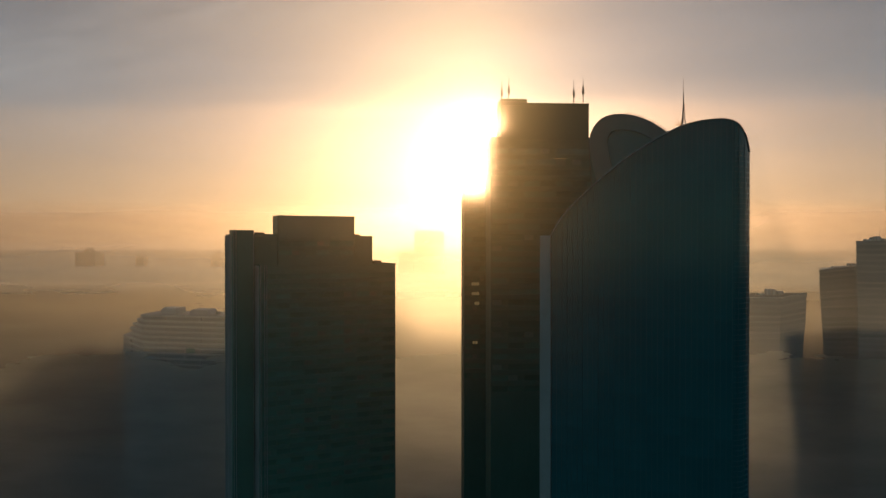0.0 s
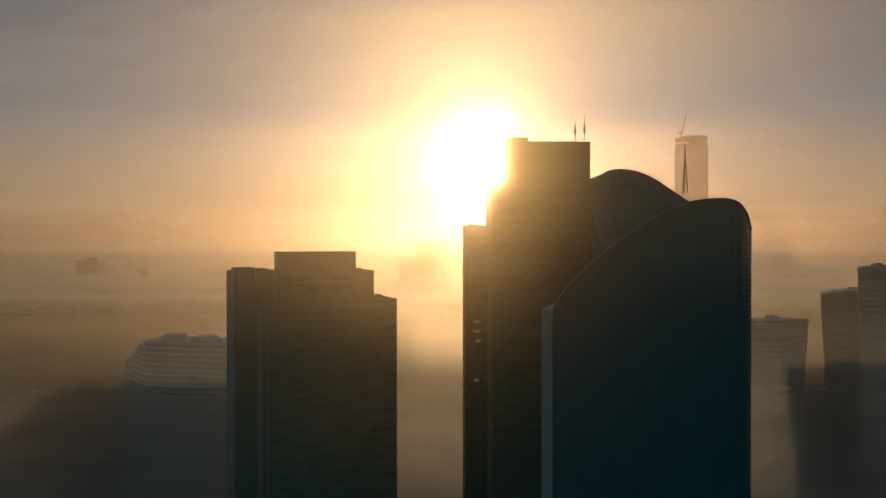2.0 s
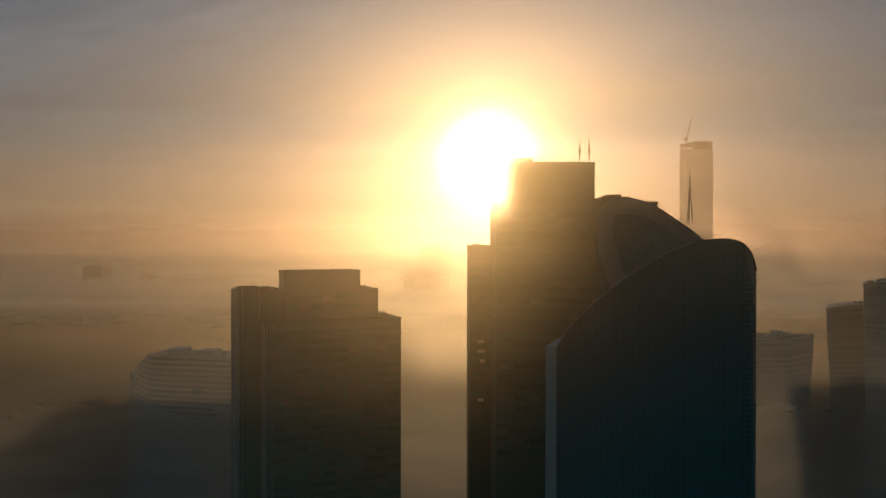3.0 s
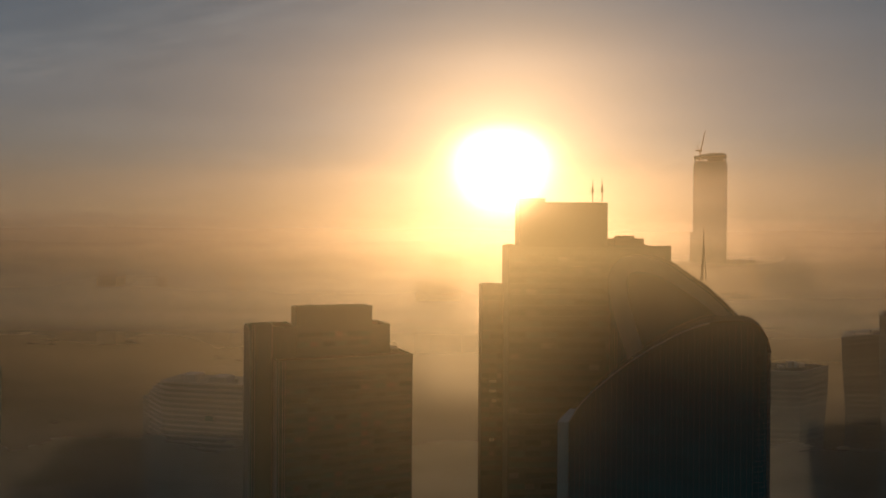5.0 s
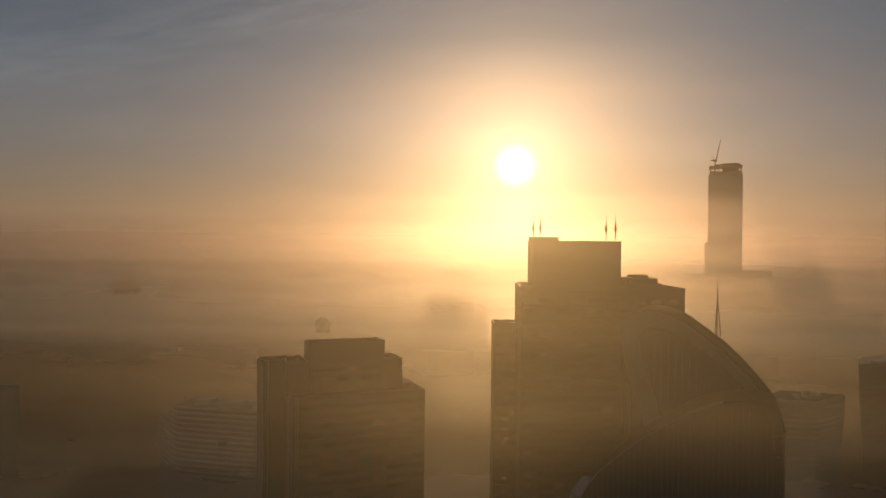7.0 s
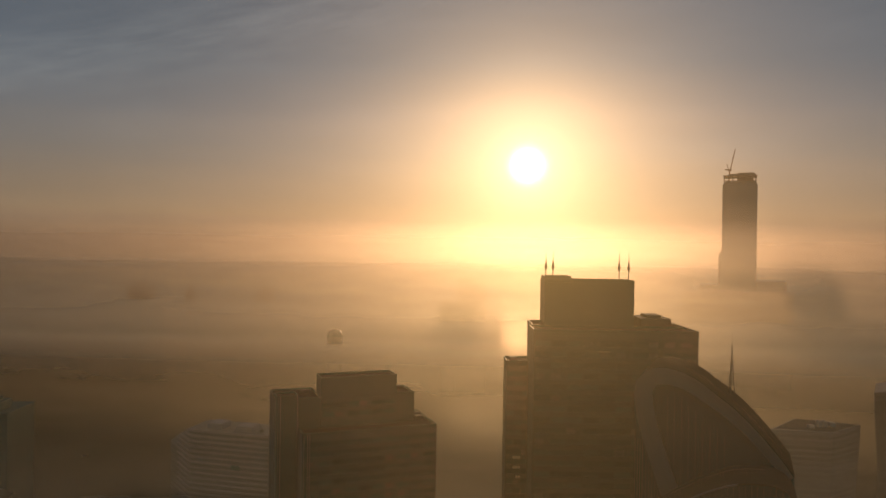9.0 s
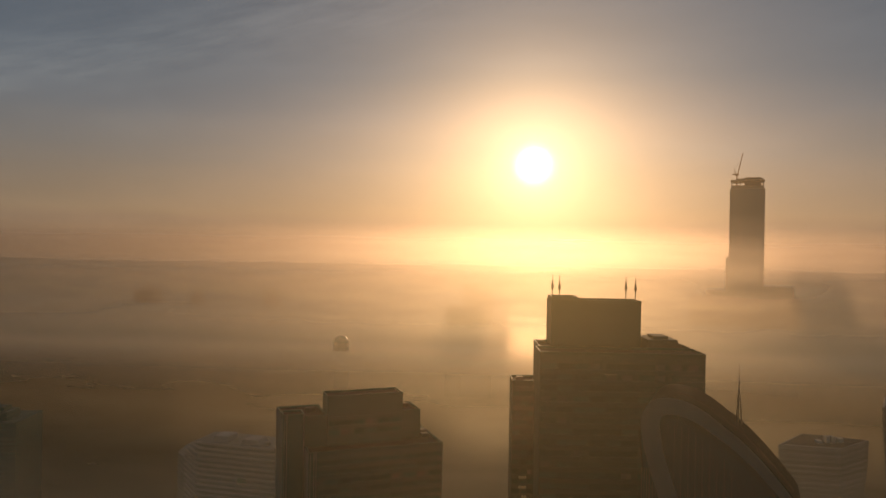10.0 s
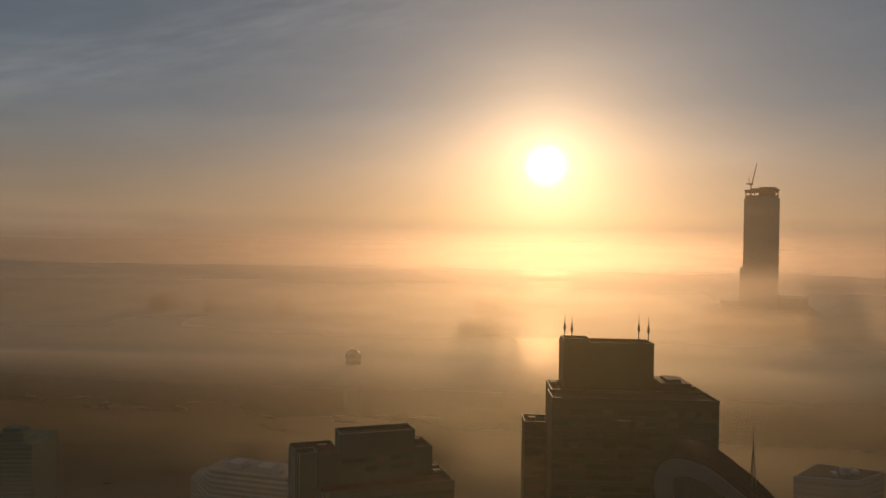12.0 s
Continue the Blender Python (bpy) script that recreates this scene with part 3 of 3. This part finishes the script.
# ---- far tower under construction, with a crane ----
def unfinished_tower():
    t = thing("skyscraper", pose(414.5, 1275, 0, 0, 0, -19), "tall unfinished skyscraper with an open steel crown", "skyscraper")
    shaft = part("shaft", box(0, 56.6, 0, 46, BASE, 307, edge=0.6), TOWER_WALL, t)
    part("side_bay", box(-5, -0.05, 2, 40, BASE, 187, edge=0.4), TOWER_WALL, t)
    crown = part("crown_slab", box(3, 53.6, 3, 43, 307, 312, edge=0.2), TOWER_WALL, t)
    for x in (2.5, 9.5, 16.5, 24, 31, 38, 46, 54):
        for y in (1.5, 44):
            part("crown_column", box(x - 0.5, x + 0.5, y - 0.5, y + 0.5, 306.9, 322), CROWN_STEEL, crown)
    for y in (12, 23, 34):
        for x in (2.5, 54):
            part("crown_column", box(x - 0.5, x + 0.5, y - 0.5, y + 0.5, 306.9, 322), CROWN_STEEL, crown)
    part("lift_core", box(24, 50, 12, 34, 311.9, 327.5, edge=0.2), CROWN_STEEL, crown, "dark concrete lift core")
    part("crown_ring", box(0.6, 56.0, 0.2, 45.8, 320.6, 322.6, edge=0.2), CROWN_STEEL, crown)
    part("roof_deck", box(10, 53, 5, 42, 322.6, 325.2, edge=0.2), CROWN_STEEL, crown)
    for z in (312.2, 316.2):
        part("crown_beam", box(2, 54.6, 1.0, 1.9, z, z + 1.0), CROWN_STEEL, crown)
    part("podium", box(57, 104, -4, 60, BASE, 138, edge=0.4), TOWER_WALL, t)
    part("podium", box(-36, -5.2, -4, 60, BASE, 129, edge=0.4), TOWER_WALL, t)
    part("lower_podium", box(-62, 113, -12, 70, BASE, 118, edge=0.4), TOWER_WALL, t)
    return t


unfinished_tower()


def tower_crane():
    t = thing("tower_crane", pose(431, 1290, 325), "luffing tower crane with its jib raised", "crane")
    part("tower", tube((0, 0, -20), (0, 0, 7), 1.1), CRANE_PAINT, t)
    part("cab", box(-3, 3, -2, 2, 7, 10, edge=0.2), CRANE_PAINT, t)
    part("counter_jib", box(-8, -2, -1.2, 1.2, 8, 10, edge=0.2), CRANE_PAINT, t)
    part("jib", tube((1.5, 0, 9), (9.5, 0, 46), 1.0, 0.6), CRANE_PAINT, t)
    part("a_frame", tube((-2, 0, 10), (-5, 0, 19), 0.5), CRANE_PAINT, t)
    part("tie", tube((-5, 0, 19), (6.5, 0, 33), 0.15), STEEL, t)
    return t


tower_crane()


# ---- striped apartment block ----
def prism(points, z0, z1, bm=None):
    """An upright block on a footprint."""
    bm = bm or bmesh.new()
    low = [bm.verts.new((x, y, z0)) for x, y in points]
    high = [bm.verts.new((x, y, z1)) for x, y in points]
    bm.faces.new(low[::-1])
    bm.faces.new(high)
    for i in range(len(points)):
        k = (i + 1) % len(points)
        bm.faces.new((low[i], low[k], high[k], high[i]))
    return bm


def striped_block():
    t = thing("apartment_block", pose(-178, 421, 0, 0, 0, -10.8), "pale apartment block with white horizontal balcony bands", "apartment building")
    floors = 36
    for k in range(floors):
        z = 76.0 - k * 3.15
        reach = (0.12, 0.45, 0.75)[k] if k < 3 else 1.0
        lx, ly = -19 * reach, 15.7 * reach
        cut = (2.2, 0.8)[k] if k < 2 else 0.0
        foot = [(cut + 0.5, 0.6), (90, 0.6), (90, 24), (lx, 24), (lx + 0.4, ly + 0.5)]
        low = BASE if k == floors - 1 else z - 3.15
        part("storey", prism(foot, low, z - 0.01), FLAT_WALL, t)
        band = [(cut, -0.5), (90.2, -0.5), (90.2, 0.58), (cut + 0.45, 0.58), (lx + 0.38, ly + 0.5), (lx - 0.5, ly - 0.1)]
        part("balcony_band", prism(band, z - 1.42, z - 0.12), WHITE_BAND, t, "white balcony parapet band")
        if k % 2 == 0:
            for x in (14.5, 37.5, 61.5):
                part("balcony_divider", box(x, x + 0.3, -0.35, 0.58, z - 3.0, z - 1.43), WHITE_BAND, t)
    part("roof_house", prism([(10, 3), (19.5, 3), (19.5, 14), (10, 14)], 75.98, 79.6), WHITE_BAND, t, "boxy white stair house on the roof")
    bm = prism([(28, 3), (41, 3), (41, 14), (28, 14)], 75.98, 79.0)
    for v in bm.verts:
        if v.co.z > 78:
            v.co.x = 34.5 + (v.co.x - 34.5) * 0.72
    part("roof_house", bm, WHITE_BAND, t, "tapered white stair house on the roof")
    part("recess", box(28.4, 34.0, -0.62, -0.45, 53.7, 56.6), GLASS_DARK, t, "dark recessed balcony opening")
    part("balcony_post", box(27.2, 28.1, -0.75, -0.45, 50.9, 56.6), WHITE_BAND, t, "white post beside the recess")
    part("tank", tube((45, 6, 75.9), (45, 6, 78), 1.4, 1.1, 10), STEEL, t)
    part("antenna", tube((11, 4, 79.5), (11, 4, 84), 0.07), STEEL, t)
    part("lower_wing", prism([(-19.2, 16), (-12, 36), (-36, 44), (-31, 26)], BASE, 60), FLAT_WALL, t)
    for k in range(31):
        z = 60 - k * 3.15
        part("balcony_band", prism([(-18.9, 15.4), (-18.9, 16.0), (-30.6, 26.1), (-31.2, 25.4)], z - 1.4, z - 0.1), FLOOR_BAND, t, "grey balcony parapet band")
    return t


striped_block()


def wavy_tower(corners, top, waist, label, houses=(), masts=()):
    t = thing("apartment_tower", Matrix.Identity(4), label, "apartment building", "wavy apartment towers")
    cx = sum(c[0] for c in corners) / 4
    cy = sum(c[1] for c in corners) / 4
    n = round((top - BASE) / 3.3)

    def foot(z, grow=0.0):
        s = 1 - waist * math.sin(math.pi * min(1.0, max(0.0, z / top)) ** 0.85) ** 2 + grow
        return [(cx + (x - cx) * s, cy + (y - cy) * s, h * max(0.0, z / top) ** 2) for x, y, h in corners]

    def ring_block(z0, z1, grow):
        bm = bmesh.new()
        low = [bm.verts.new((x, y, z0 + h)) for x, y, h in foot(z0, grow)]
        high = [bm.verts.new((x, y, z1 + h)) for x, y, h in foot(z1, grow)]
        bm.faces.new(low[::-1])
        bm.faces.new(high)
        for i in range(4):
            k = (i + 1) % 4
            bm.faces.new((low[i], low[k], high[k], high[i]))
        return bm

    for k in range(n):
        z0, z1 = BASE + (top - BASE) * k / n, BASE + (top - BASE) * (k + 1) / n
        part("storey", ring_block(z0, z1 - 0.01, 0.0), FLAT_WALL, t)
        part("floor_band", ring_block(z1 - 1.3, z1 - 0.2, 0.012), FLOOR_BAND, t, "grey floor band")
    part("parapet", ring_block(top - 0.2, top + 0.9, 0.01), FLOOR_BAND, t)
    part("roof", ring_block(top + 0.9, top + 0.96, -0.04), ROOFING, t, "dark roof membrane")
    for x, y, w, h in houses:
        part("roof_house", box(x - w / 2, x + w / 2, y - 2, y + 2, top, top + h, edge=0.1), CONCRETE, t)
    for x, y, h in masts:
        part("antenna", tube((x, y, top), (x, y, top + h), 0.09, 0.05), STEEL, t)
    return t


wavy_tower([(167, 422, -1), (199, 417, -1), (221.5, 431, 1), (190, 446, 0)], 86.0, 0.10, "grey wavy apartment tower with a waisted profile",
           ((191.0, 426, 2.8, 2.2), (196.0, 427, 2.0, 4.6), (199.0, 427, 1.9, 4.6), (203.6, 428, 3.0, 3.4)))
wavy_tower([(243, 416, 0), (310, 405, 0), (331, 440, 0), (264.5, 452, 0)], 118.4, 0.04, "tall grey wavy apartment tower with roof antennas",
           ((252, 420, 3, 2.0), (255.5, 421, 1.6, 3.2), (258, 421, 2.4, 3.8), (261, 421, 1.2, 2.6), (265, 420, 4, 2.4)), ((254.4, 420, 6), (259, 420, 9), (261.2, 420, 9), (263.4, 421, 9), (266, 421, 7)))
wavy_tower([(247.5, 465, 0), (320, 452, 9), (339, 490, 9), (267.5, 500, 0)], 99.6, 0.07, "grey wavy apartment tower with a sloping roof", ((262, 468, 9, 3.2), (271, 470, 4, 5.2)))


# ---- far buildings in the fog ----
def far_block(x0, x1, y, z, deep, label, extra=()):
    t = thing("far_building", pose(x0, y, 0), label, "building", "far buildings")
    part("wall", box(0, x1 - x0, 0, deep, BASE, z, edge=0.3), FLAT_WALL, t)
    for a, b, h in extra:
        part("roof_block", box(a, b, deep * 0.2, deep * 0.8, z - 0.1, z + h, edge=0.2), FLAT_WALL, t)
    return t


far_block(-46, 2.3, 1145, 137, 40, "far slab tower rising out of the fog", ((3, 30, 2.5), (33, 45, 1.5)))
far_block(-72, -46.5, 1145, 101, 40, "far lower block in the fog", ((4, 18, 3),))
far_block(-736, -696, 1418, 100, 40, "far tower with a small roof turret in fog", ((14, 26, 5), (18, 22, 9)))
far_block(-615, -598, 1418, 90, 20, "far spired building in fog", ((5, 12, 8), (7.5, 9.5, 16)))
far_block(-465, -439, 1418, 96, 30, "far block with a roof turret in fog", ((8, 18, 5),))


def corner_block():
    t = thing("apartment_block", pose(-343, 492, 0, 0, 0, 8), "dim apartment block with a stepped turret on its roof", "apartment building")
    part("wall", box(-80, 0, 0, 40, BASE, 63, edge=0.3), CLADDING_DARK, t)
    for k in range(31):
        part("floor_band", box(-80.3, 0.3, -0.35, -0.01, 61.6 - k * 3.3, 62.8 - k * 3.3), CLADDING_GREEN, t)
    part("parapet", box(-80.2, 0.2, -0.2, 40.2, 63.0, 64.2, edge=0.1), CLADDING_DARK, t)
    turret = part("turret", box(-30, -9, 5, 24, 64.1, 70.5, edge=0.2), CLADDING_DARK, t, "dark boxy roof turret")
    part("turret_cap", box(-26, -13, 9, 20, 70.5, 73.5, edge=0.3), CLADDING_DARK, turret)
    part("mast", tube((-14, 14, 73.4), (-14, 14, 79), 0.12, 0.06), STEEL, turret)
    return t


corner_block()


def domed_building():
    t = thing("domed_building", pose(-181, 850, 0), "far building with a round dome in the fog", "building", "far buildings")
    part("drum", tube((0, 0, BASE), (0, 0, 79), 9.2, 9.2, 20), FLAT_WALL, t)
    bm = bmesh.new()
    bmesh.ops.create_uvsphere(bm, u_segments=24, v_segments=12, radius=10, matrix=Matrix.Translation((0, 0, 78)))
    bmesh.ops.delete(bm, geom=[v for v in bm.verts if v.co.z < 77.5], context="VERTS")
    for f in bm.faces:
        f.smooth = True
    part("dome", bm, GLASS_DARK, t, "dark round dome")
    return t


domed_building()
